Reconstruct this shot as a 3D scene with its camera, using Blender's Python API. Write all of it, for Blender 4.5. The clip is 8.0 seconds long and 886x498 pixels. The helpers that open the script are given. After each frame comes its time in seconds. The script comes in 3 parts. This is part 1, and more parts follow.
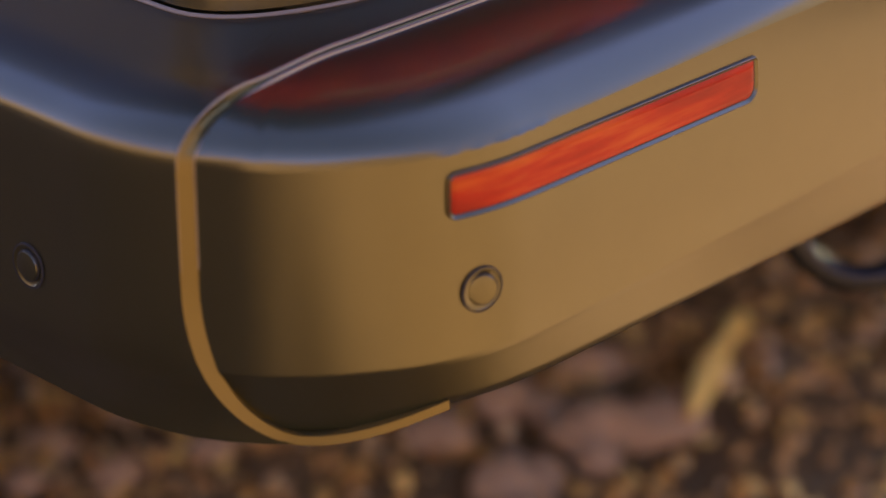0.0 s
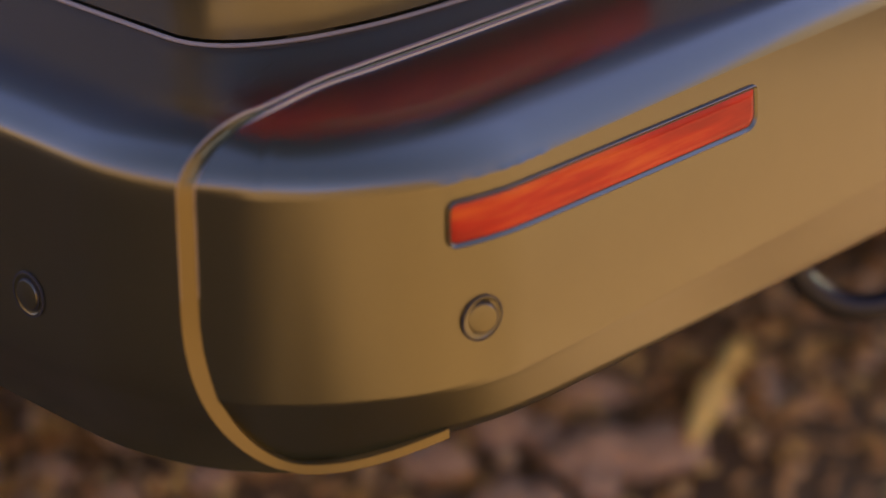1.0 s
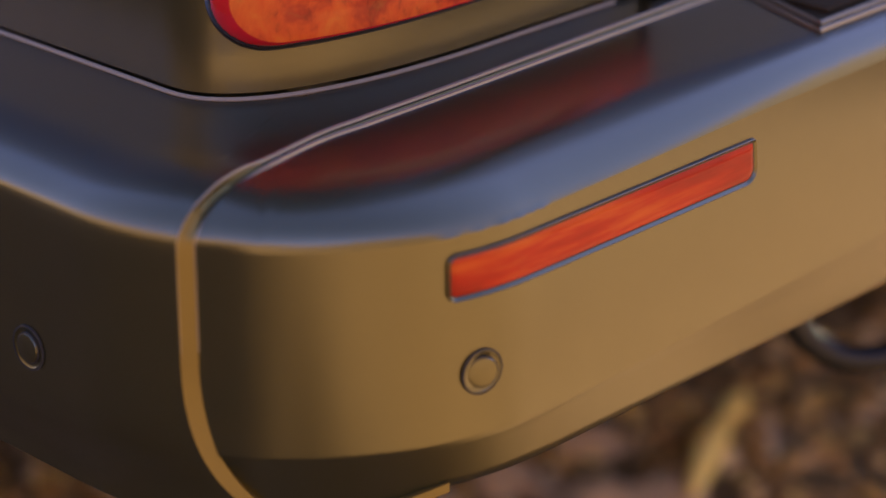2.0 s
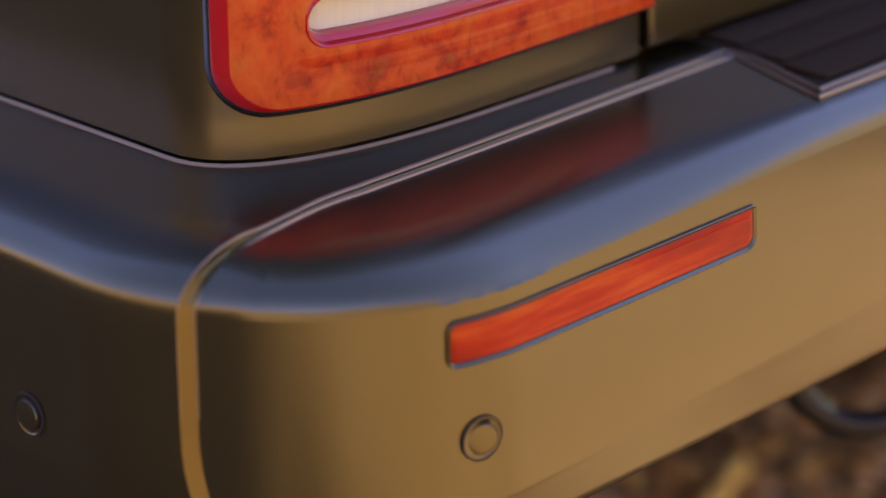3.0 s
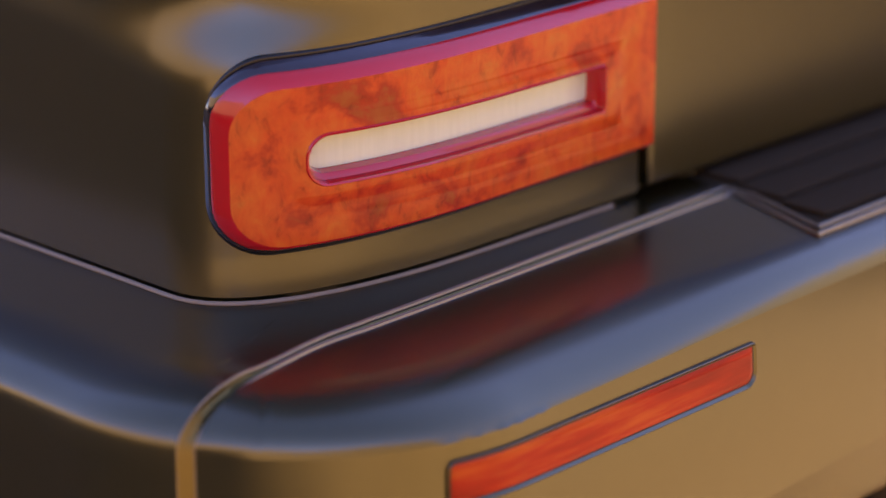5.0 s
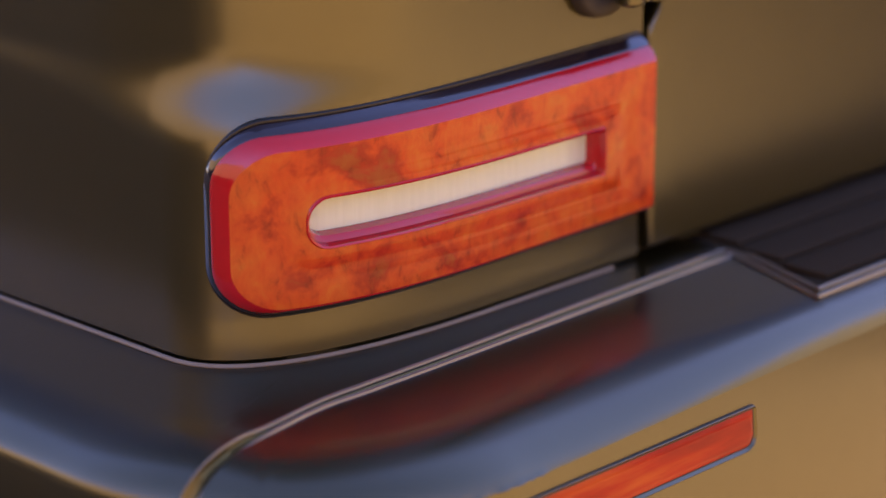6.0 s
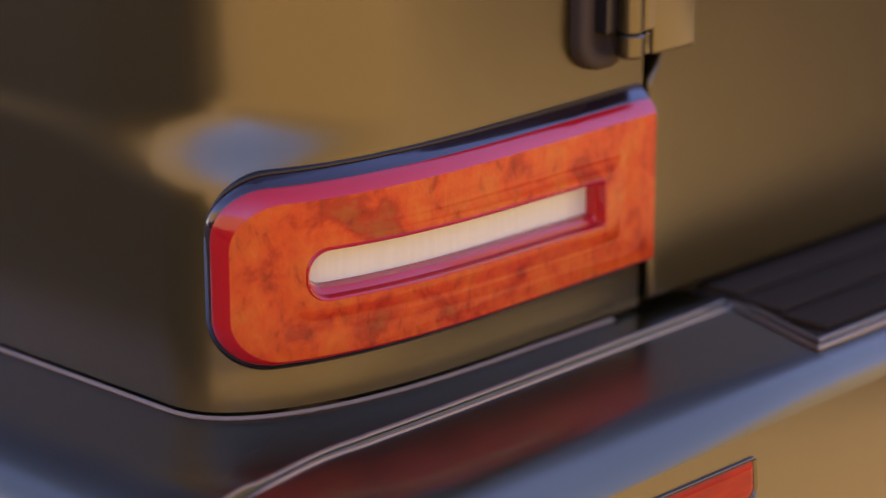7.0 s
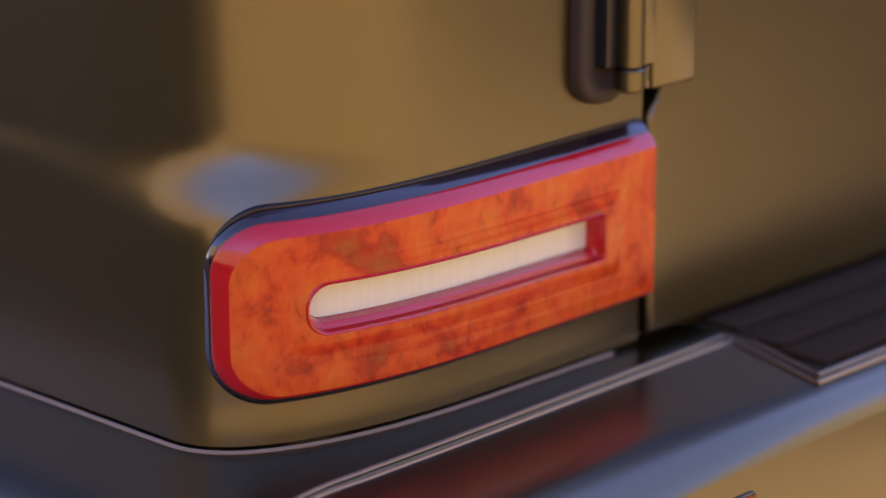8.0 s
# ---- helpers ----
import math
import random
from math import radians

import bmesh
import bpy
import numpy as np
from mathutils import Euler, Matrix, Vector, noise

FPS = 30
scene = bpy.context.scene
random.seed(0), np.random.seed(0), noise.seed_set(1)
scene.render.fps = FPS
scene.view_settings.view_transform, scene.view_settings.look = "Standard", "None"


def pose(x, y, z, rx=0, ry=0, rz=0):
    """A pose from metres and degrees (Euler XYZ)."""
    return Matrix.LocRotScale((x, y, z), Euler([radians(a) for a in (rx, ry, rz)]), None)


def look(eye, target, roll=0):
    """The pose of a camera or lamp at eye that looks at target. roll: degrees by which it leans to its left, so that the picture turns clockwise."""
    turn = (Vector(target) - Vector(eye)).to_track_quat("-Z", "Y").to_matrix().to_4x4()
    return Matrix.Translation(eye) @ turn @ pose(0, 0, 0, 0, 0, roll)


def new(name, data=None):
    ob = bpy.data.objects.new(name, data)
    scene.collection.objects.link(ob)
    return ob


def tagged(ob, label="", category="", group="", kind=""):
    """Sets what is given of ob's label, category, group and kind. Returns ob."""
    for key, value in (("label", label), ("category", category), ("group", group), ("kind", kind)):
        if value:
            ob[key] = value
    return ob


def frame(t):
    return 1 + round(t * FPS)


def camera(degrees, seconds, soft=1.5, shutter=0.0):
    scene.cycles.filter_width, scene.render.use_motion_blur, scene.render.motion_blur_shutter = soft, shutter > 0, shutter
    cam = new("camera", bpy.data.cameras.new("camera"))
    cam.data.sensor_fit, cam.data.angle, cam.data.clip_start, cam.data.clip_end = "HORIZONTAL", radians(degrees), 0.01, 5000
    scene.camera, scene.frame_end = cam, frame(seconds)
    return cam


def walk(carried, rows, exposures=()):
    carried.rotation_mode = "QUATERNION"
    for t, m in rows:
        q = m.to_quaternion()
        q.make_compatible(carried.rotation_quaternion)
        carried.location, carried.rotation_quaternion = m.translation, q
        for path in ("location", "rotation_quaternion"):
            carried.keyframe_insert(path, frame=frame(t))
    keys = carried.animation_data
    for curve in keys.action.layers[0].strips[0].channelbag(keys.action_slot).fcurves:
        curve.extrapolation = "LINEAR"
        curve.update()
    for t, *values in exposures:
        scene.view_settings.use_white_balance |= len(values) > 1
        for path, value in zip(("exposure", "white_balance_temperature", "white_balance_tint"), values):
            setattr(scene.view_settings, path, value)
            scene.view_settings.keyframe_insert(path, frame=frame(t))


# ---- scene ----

# ================= camera: a tilting head on a stand, long lens =================
cam = camera(18.93, 8.0)
cam.data.dof.use_dof = True
cam.data.dof.focus_distance = 1.56
cam.data.dof.aperture_fstop = 2.9
EYE, TURN = 1.22, -46.2
# seconds, rise of the lens, pitch
ROWS = [
    (0.0, -0.0185, -24.743), (0.5, -0.0181, -24.517), (1.0, -0.0173, -24.167), (2.5, -0.0136, -22.436),
    (3.0, -0.0122, -21.757), (3.5, -0.0108, -21.088), (4.0, -0.0092, -20.351), (4.5, -0.0078, -19.682),
    (5.0, -0.0063, -18.991), (6.5, -0.0025, -17.183), (7.0, -0.0015, -16.687), (7.5, -0.0006, -16.292), (8.0, 0.0, -16.0),
]
walk(cam, [(t, pose(0, 0, EYE + z, 90 + p, 0, TURN)) for t, z, p in ROWS],
     exposures=[(0.0, 4.07, 6350, 51), (8.0, 4.07, 6350, 51)])

# ================= light =================
world = bpy.data.worlds.new("dusk_sky")
scene.world = world
world.use_nodes = True
nt = world.node_tree
sky = nt.nodes.new("ShaderNodeTexSky")
sky.sky_type, sky.sun_disc = "NISHITA", False
SUN_EL, SUN_AZ = 13.0, 69.0   # degrees; azimuth clockwise from +y
sky.ozone_density, sky.dust_density, sky.air_density = 1.6, 0.1, 0.70
sky.sun_elevation, sky.sun_rotation = radians(SUN_EL), radians(SUN_AZ)
nt.nodes["Background"].inputs["Strength"].default_value = 0.044
nt.links.new(sky.outputs[0], nt.nodes["Background"].inputs[0])
sun = new("sun", bpy.data.lights.new("sun", "SUN"))
sun.data.energy, sun.data.angle, sun.data.color = 5.0, radians(0.6), (1.0, 1.0, 0.54)
a, e = radians(SUN_AZ), radians(SUN_EL)
sun.matrix_world = look((math.sin(a) * 20 * math.cos(e), math.cos(a) * 20 * math.cos(e), 20 * math.sin(e)), (0, 0, 0))


# ================= materials =================
def material(name, color, rough=0.5, metal=0.0, coat=0.0, coat_rough=0.1, ior=1.5):
    m = bpy.data.materials.new(name)
    m.use_nodes = True
    b = m.node_tree.nodes["Principled BSDF"]
    b.inputs["Base Color"].default_value = (*color, 1)
    b.inputs["Roughness"].default_value = rough
    b.inputs["Metallic"].default_value = metal
    b.inputs["Coat Weight"].default_value = coat
    b.inputs["Coat Roughness"].default_value = coat_rough
    b.inputs["IOR"].default_value = ior
    return m, m.node_tree, b


def noise_ramp(tree, scale, stops, detail=4, stretch=(1, 1, 1), rough=0.6, twist=0.0):
    """A colour ramp over object-space noise; stops: (place, colour)."""
    co = tree.nodes.new("ShaderNodeTexCoord")
    mp = tree.nodes.new("ShaderNodeMapping")
    mp.inputs["Scale"].default_value = stretch
    n = tree.nodes.new("ShaderNodeTexNoise")
    n.inputs["Scale"].default_value, n.inputs["Detail"].default_value, n.inputs["Roughness"].default_value = scale, detail, rough
    n.inputs["Distortion"].default_value = twist
    r = tree.nodes.new("ShaderNodeValToRGB")
    while len(r.color_ramp.elements) < len(stops):
        r.color_ramp.elements.new(0.5)
    for el, (p, c) in zip(r.color_ramp.elements, stops):
        el.position, el.color = p, (*c, 1)
    tree.links.new(co.outputs["Object"], mp.inputs["Vector"])
    tree.links.new(mp.outputs[0], n.inputs["Vector"])
    tree.links.new(n.outputs["Fac"], r.inputs[0])
    return r.outputs["Color"], n.outputs["Fac"]


def bump(tree, bsdf, height, strength, distance):
    b = tree.nodes.new("ShaderNodeBump")
    b.inputs["Strength"].default_value, b.inputs["Distance"].default_value = strength, distance
    tree.links.new(height, b.inputs["Height"])
    tree.links.new(b.outputs[0], bsdf.inputs["Normal"])


# satin bronze-gold car paint with fine flake and a little dust
paint, tr, bs = material("bronze_gold_paint", (0.076, 0.060, 0.008), 0.37, 0.97, 1.0, 0.25, 1.5)
bs.inputs["Coat IOR"].default_value = 1.78
bs.inputs["Specular Tint"].default_value = (0.27, 0.20, 0.27, 1)
col, _ = noise_ramp(tr, 9, [(0.3, (0.072, 0.0565, 0.0070)), (0.7, (0.080, 0.0630, 0.0090))])
tr.links.new(col, bs.inputs["Base Color"])
_, fl = noise_ramp(tr, 2600, [(0, (0, 0, 0)), (1, (1, 1, 1))], 2)
bump(tr, bs, fl, 0.06, 0.0002)

# paler than the paint: imitates the sky highlight along the seam's lips
lip_mat, tr, bs = material("highlit_paint_edge", (0.27, 0.22, 0.160), 0.38, 0.7, 0.4, 0.2)
# brighter matte copy of the paint: lit gold of the seam's wall in colour
seam_mat, tr, bs = material("lit_seam_paint", (0.175, 0.130, 0.043), 0.42, 0.8)
seal, tr, bs = material("grey_rubber_seal", (0.030, 0.021, 0.013), 0.7, 0.0)
highlight_grey, tr, bs = material("seal_highlight_grey", (0.26, 0.20, 0.14), 0.5)
black, tr, bs = material("black_plastic_trim", (0.012, 0.012, 0.014), 0.32)
under, tr, bs = material("dark_underbody", (0.02, 0.018, 0.016), 0.8)
pad_mat, tr, bs = material("black_ribbed_rubber", (0.040, 0.025, 0.011), 0.85, 0.0, 0.0, 0.1, 1.3)
_, h = noise_ramp(tr, 900, [(0, (0, 0, 0)), (1, (1, 1, 1))], 3)
bump(tr, bs, h, 0.35, 0.0006)
steel, tr, bs = material("dark_steel", (0.028, 0.028, 0.030), 0.5, 0.9, 0.3, 0.4)
rubber, tr, bs = material("tyre_rubber", (0.02, 0.02, 0.02), 0.8)
rim_mat, tr, bs = material("wheel_rim_alloy", (0.25, 0.25, 0.26), 0.35, 1.0)

# mottled orange-red lamp plastic over facets
lens_mat, tr, bs = material("orange_red_lens", (0.8, 0.08, 0.01), 0.3, 0.0, 0.35, 0.03, 1.3)
c1, f1 = noise_ramp(tr, 26, [(0.30, (0.36, 0.055, 0.006)), (0.37, (0.40, 0.020, 0.002)), (0.46, (0.60, 0.060, 0.003)), (0.60, (0.62, 0.100, 0.006)), (0.70, (0.58, 0.145, 0.014))], 4, (1, 1, 1.1), 0.6, 0.25)
c1b, f1b = noise_ramp(tr, 105, [(0.30, (0.55, 0.35, 0.35)), (0.42, (0.90, 0.80, 0.80)), (0.55, (1.0, 1.0, 1.0)), (0.72, (1.0, 1.4, 1.5))], 5, (1.0, 1.0, 0.55), 0.62, 0.5)
mul = tr.nodes.new("ShaderNodeMixRGB")
mul.blend_type = "MULTIPLY"
mul.inputs[0].default_value = 1.0
tr.links.new(c1, mul.inputs[1])
tr.links.new(c1b, mul.inputs[2])
tr.links.new(mul.outputs[0], bs.inputs["Base Color"])
bump(tr, bs, f1b, 0.10, 0.001)
red_mat, tr, bs = material("deep_red_lens", (0.50, 0.006, 0.006), 0.25, 0.0, 1.0, 0.03, 1.4)
smoke_mat, tr, bs = material("smoky_red_plastic", (0.02, 0.012, 0.013), 0.14, 0.0, 1.0, 0.05, 1.45)
bar_mat, tr, bs = material("pale_ribbed_lens", (0.78, 0.73, 0.66), 0.25, 0.0, 0.6, 0.05)
c2, f2 = noise_ramp(tr, 300, [(0.3, (0.58, 0.66, 0.58)), (0.7, (0.62, 0.70, 0.62))], 2, (1, 1, 0.08))
tr.links.new(c2, bs.inputs["Base Color"])
bump(tr, bs, f2, 0.12, 0.0006)
refl_mat, tr, bs = material("red_reflector_lens", (0.5, 0.03, 0.005), 0.3, 0.0, 0.15, 0.03, 1.25)
c3, f3 = noise_ramp(tr, 30, [(0.32, (0.240, 0.003, 0.001)), (0.48, (0.430, 0.018, 0.001)), (0.66, (0.590, 0.110, 0.006))], 5, (0.16, 0.3, 1.3))
tr.links.new(c3, bs.inputs["Base Color"])

earth, tr, bs = material("brown_earth", (0.1, 0.06, 0.035), 0.95)
c4, f4 = noise_ramp(tr, 5, [(0.28, (0.105, 0.058, 0.018)), (0.45, (0.185, 0.112, 0.038)), (0.58, (0.240, 0.152, 0.058)), (0.70, (0.330, 0.225, 0.100))], 8)
tr.links.new(c4, bs.inputs["Base Color"])
bump(tr, bs, f4, 0.8, 0.02)


def speckled(name, stops, rough):
    """Colour per loose piece of a joined mesh."""
    m, t, b = material(name, stops[0][1], rough)
    g = t.nodes.new("ShaderNodeNewGeometry")
    r = t.nodes.new("ShaderNodeValToRGB")
    while len(r.color_ramp.elements) < len(stops):
        r.color_ramp.elements.new(0.5)
    for el, (p, c) in zip(r.color_ramp.elements, stops):
        el.position, el.color = p, (*c, 1)
    t.links.new(g.outputs["Random Per Island"], r.inputs[0])
    t.links.new(r.outputs[0], b.inputs["Base Color"])
    return m


stone_mat = speckled("gravel_stone", [(0.0, (0.330, 0.160, 0.050)), (0.4, (0.620, 0.350, 0.110)), (0.65, (0.700, 0.440, 0.170)), (0.85, (0.900, 0.640, 0.330)), (1.0, (0.820, 0.540, 0.170))], 0.85)
litter_mat = speckled("dry_leaf_litter", [(0.0, (0.350, 0.160, 0.035)), (0.5, (0.700, 0.380, 0.085)), (1.0, (0.950, 0.640, 0.180))], 0.8)
leaf_mat, tr, bs = material("pale_yellow_leaf", (0.62, 0.45, 0.16), 0.9, 0.0, 0.0, 0.1, 1.15)
c5, f5 = noise_ramp(tr, 40, [(0.3, (0.97, 0.64, 0.14)), (0.7, (0.97, 0.74, 0.24))])
tr.links.new(c5, bs.inputs["Base Color"])


# ================= mesh helpers =================
CAR_BASE = Vector((1.82, 1.9, 0))
car = new("car")
car.location = CAR_BASE
tagged(car, "bronze-gold metallic off-road car, rear corner, parked on gravel", "car")


def link(name, verts, faces, mat, parent=None, label="", smooth=True, sharp=35):
    me = bpy.data.meshes.new(name)
    me.from_pydata([tuple(v) for v in verts], [], faces)
    me.materials.append(mat)
    me.validate()
    bm = bmesh.new()
    bm.from_mesh(me)
    bmesh.ops.remove_doubles(bm, verts=bm.verts, dist=1e-6)
    bmesh.ops.recalc_face_normals(bm, faces=bm.faces)
    for f in bm.faces:
        f.smooth = smooth
    for ed in bm.edges:
        if len(ed.link_faces) == 2 and ed.calc_face_angle(0) > radians(sharp):
            ed.smooth = False
    bm.to_mesh(me)
    bm.free()
    ob = new(name, me)
    if parent is not None:
        ob.parent = parent
        if parent is car:
            ob.matrix_parent_inverse = Matrix.Translation(-CAR_BASE)
    if label:
        tagged(ob, label)
    return ob


class Shape:
    """Collects vertices and faces of one mesh."""

    def __init__(self):
        self.v, self.f = [], []

    def grid(self, rows, closed=False):
        n, k = len(self.v), len(rows[0])
        for r in rows:
            self.v += [Vector(p) for p in r]
        for i in range(len(rows) - 1):
            for j in range(k if closed else k - 1):
                a, b = n + i * k + j, n + i * k + (j + 1) % k
                self.f.append((a, b, b + k, a + k))
        return self

    def fan(self, ring):
        n = len(self.v)
        self.v += [Vector(p) for p in ring]
        self.f.append(tuple(range(n, n + len(ring))))
        return self

    def tube(self, pts, r, k=8, caps=True):
        """A round bead along a line of points."""
        pts = [Vector(p) for p in pts]
        rows = []
        for i, p in enumerate(pts):
            t = (pts[min(i + 1, len(pts) - 1)] - pts[max(i - 1, 0)]).normalized()
            u = t.cross(Vector((0, 0, 1)))
            u = u.normalized() if u.length > 1e-3 else Vector((1, 0, 0))
            w = t.cross(u).normalized()
            q0 = r[i] if isinstance(r, list) else r
            rows.append([p + q0 * (math.cos(2 * math.pi * q / k) * u + math.sin(2 * math.pi * q / k) * w) for q in range(k)])
        self.grid(rows, True)
        if caps:
            self.fan(rows[0]), self.fan(rows[-1])
        return self

    def box(self, lo, hi, bevel=0.0):
        bm = bmesh.new()
        bmesh.ops.create_cube(bm, size=1, matrix=Matrix.LocRotScale([(a + b) / 2 for a, b in zip(lo, hi)], None, [b - a for a, b in zip(lo, hi)]))
        if bevel:
            bmesh.ops.bevel(bm, geom=list(bm.edges), offset=bevel, segments=3, profile=0.5, affect="EDGES")
        n = len(self.v)
        bm.verts.ensure_lookup_table()
        self.v += [v.co.copy() for v in bm.verts]
        self.f += [tuple(n + v.index for v in f.verts) for f in bm.faces]
        bm.free()
        return self

    def done(self, name, mat, parent=None, label="", **kw):
        return link(name, self.v, self.f, mat, parent, label, **kw)


def ease(x, a=0.0, b=1.0):
    x = min(1, max(0, (x - a) / (b - a)))
    return x * x * (3 - 2 * x)


class Plan:
    """A rounded car corner in plan: flank at x = side, rear at y = rear, elliptic corner (a, b). s runs along it; on the rear s = x."""

    def __init__(self, side, rear, a, b, far, n=2.0):
        self.n = n
        self.side, self.rear, self.a, self.b, self.far = side, rear, a, b, far
        th = np.linspace(math.pi / 2, 0, 400)
        self.th = th
        x, y = side + a - a * np.abs(np.cos(th)) ** (2 / n), rear + b - b * np.abs(np.sin(th)) ** (2 / n)
        self.s = side + a - np.concatenate([[0], np.cumsum(np.hypot(np.diff(x), np.diff(y)))])
        self.start = float(self.s[-1])

    def at(self, s, out=0.0, z=0.0):
        mid = (self.side + self.far) / 2
        if s > mid:
            p = self.at(2 * mid - s, out, z)
            return Vector((2 * mid - p.x, p.y, z))
        if s >= self.side + self.a:
            p, n = (s, self.rear), (0, -1)
        elif s <= self.start:
            p, n = (self.side, self.rear + self.b + self.start - s), (-1, 0)
        else:
            th = float(np.interp(s, self.s[::-1], self.th[::-1]))
            c, d = max(0.0, math.cos(th)), max(0.0, math.sin(th))
            p = (self.side + self.a - self.a * c ** (2 / self.n), self.rear + self.b - self.b * d ** (2 / self.n))
            n = (-c ** (2 - 2 / self.n) / self.a, -d ** (2 - 2 / self.n) / self.b)
            q = math.hypot(*n)
            n = (n[0] / q, n[1] / q)
        return Vector((p[0] + out * n[0], p[1] + out * n[1], z))


BUMPER = Plan(0.828, 0.903, 0.18, 0.18, 2.812)
BODY = Plan(0.956, 1.064, 0.20, 0.078, 2.684, 2.4)
LEDGE = 0.675   # height of the ledge


def drop(s):
    """How far down the outer edge is rounded: a little deeper round the corner."""
    return 0.022 + 0.0045 * (1 - ease(s, 0.98, 1.25))


def inward(s):
    """How far in the rounding of the outer edge reaches: wide round the corner, narrow in front of the step pad."""
    return 0.032 + 0.024 * (1 - ease(s, 1.05, 1.30))


def arc(s):
    """Length of that quarter ellipse."""
    i = inward(s)
    h = ((i - drop(s)) / (i + drop(s))) ** 2
    return math.pi * (i + drop(s)) * (1 + 3 * h / (10 + math.sqrt(4 - 3 * h))) / 4


# ================= ground =================
def ground_height(x, y):
    return 0.012 * noise.noise((x * 3, y * 3, 0)) + 0.006 * noise.noise((x * 11, y * 11, 4))


def build_ground():
    def axis(lo, hi, step):
        mid = list(np.arange(lo, hi + step / 2, step))
        far = [0.3, 0.8, 2, 5, 12, 30, 80, 200, 600]
        return [lo - d for d in far[::-1]] + mid + [hi + d for d in far]
    xs, ys = axis(0.4, 3.4, 0.05), axis(0.2, 3.6, 0.05)
    s = Shape().grid([[(x, y, ground_height(x, y) if abs(x) < 5 and abs(y) < 5 else 0) for x in xs] for y in ys])
    ob = s.done("ground", earth)
    tagged(ob, "brown bare earth with gravel under the car", "ground", kind="structure")


build_ground()

plaster, tr, bs = material("grey_plaster", (0.3, 0.28, 0.25), 0.9)
c6, f6 = noise_ramp(tr, 2.5, [(0.3, (0.14, 0.13, 0.115)), (0.7, (0.19, 0.175, 0.16))], 8)
tr.links.new(c6, bs.inputs["Base Color"])
dark_plaster, tr, bs = material("dark_brown_plaster", (0.1, 0.06, 0.03), 0.9)
c8, f8 = noise_ramp(tr, 2.5, [(0.3, (0.038, 0.023, 0.011)), (0.7, (0.058, 0.035, 0.017))], 8)
tr.links.new(c8, bs.inputs["Base Color"])
ochre_plaster, tr, bs = material("ochre_brown_plaster", (0.15, 0.095, 0.04), 0.9)
c9, f9 = noise_ramp(tr, 2.5, [(0.3, (0.080, 0.050, 0.020)), (0.7, (0.110, 0.070, 0.032))], 8)
tr.links.new(c9, bs.inputs["Base Color"])
# unseen walls, added to block sky and sun and shape the paint's reflections
tagged(Shape().box((-14.3, -14, -0.1), (-14, 30, 8.0), 0.01).done("unseen_wall_west", dark_plaster, smooth=False), "unseen dark brown wall added to darken reflections in the flank", "wall", kind="structure")
tagged(Shape().box((-13.98, -9.3, -0.1), (10.0, -9.0, 4.4), 0.01).done("unseen_wall_south", ochre_plaster, smooth=False), "unseen ochre-brown wall added as a warm horizon in reflections", "wall", kind="structure")
tagged(Shape().box((15.3, -4.98, -0.1), (15.6, 7.0, 2.80), 0.01).done("unseen_wall_east", plaster, smooth=False), "unseen grey wall added to shade the ground that the paint reflects", "wall", kind="structure")
tagged(Shape().box((10.02, -9.3, -0.1), (60, -9.0, 7.6), 0.01).done("unseen_wall_south_east", dark_plaster, smooth=False), "tall unseen dark brown wall added to keep low sky off the ledge", "wall", kind="structure")
tagged(Shape().box((15.3, 7.02, -0.1), (15.6, 44, 10.2), 0.01).done("unseen_wall_north_east", plaster, smooth=False), "tall unseen grey wall added to shade the ground to the west", "wall", kind="structure")


# ================= rear bumper =================
def sag(s, z):
    """Heights just below the crease follow it down round the corner."""
    return z - (drop(s) - 0.022) * max(0.0, (z - 0.60) / 0.053)


def bulge(s, z):
    """The cover's rear face is crowned: it leans in towards the crease and again towards its foot."""
    w = ease(s, 0.90, 1.06)
    if z > 0.570:
        u = (z - 0.570) / (LEDGE - drop(s) - 0.570)
        return w * (0.0028 - 0.0044 * u * u) - 0.0024 * ease(s, 1.1, 1.5) * u * u
    u = 0.6 * (0.570 - max(z, 0.520)) / 0.050
    return w * 0.0028 * (1 - u * u)


def drop_offset(s, z):
    """How far the rear face stands out at height z; its foot turns under along a crease."""
    w = ease(s, 0.90, 1.05)
    under_cut = -0.015 * max(0.0, 0.5260 - z) / 0.04
    foot = 0.5220 + 0.022 * min(1.0, max(0.0, (s - 1.0) / 0.65))
    lip = -0.0056 * max(0.0, (foot - z) / (foot - 0.491))
    return (1 - w) * under_cut + w * lip + bulge(s, z)


def seam_reach(s):
    """How far in from the outer edge the seam between cover and end cap runs on the ledge."""
    th = math.degrees((s - BUMPER.start) / 0.18) if s < 1.008 else 90
    d = 0.1152 * (1 - math.exp(-max(0, th - 27.8) / 13.6))
    return d + 0.007 * ease(s, 1.02, 1.34)


def seam_side(z, a=0.060, b=0.096):
    """Place along the corner of the seam's edge at height z: upright above, a quarter ellipse below."""
    if z > 0.579:
        return 0.8725 - a
    return 0.8725 - a * math.sqrt(max(0.0, 1 - ((0.579 - z) / b) ** 2))


PAD_X, PAD_Y, SHEAR = 1.3035, 0.0285, 0.0453


def slant(s, d):
    """The ledge's lines lean over towards the step pad's corner."""
    return s + SHEAR * ease(s, 1.08, PAD_X) * d / 0.128


def face_heights(low):
    z = [LEDGE - 0.022 - k * 0.012 for k in range(10)]
    return [q for q in z if q > 0.555] + [0.5540 - 0.0014 * k for k in range(28)] + [0.5145, 0.512, 0.509, 0.505, 0.502, 0.498, 0.495] + [low]


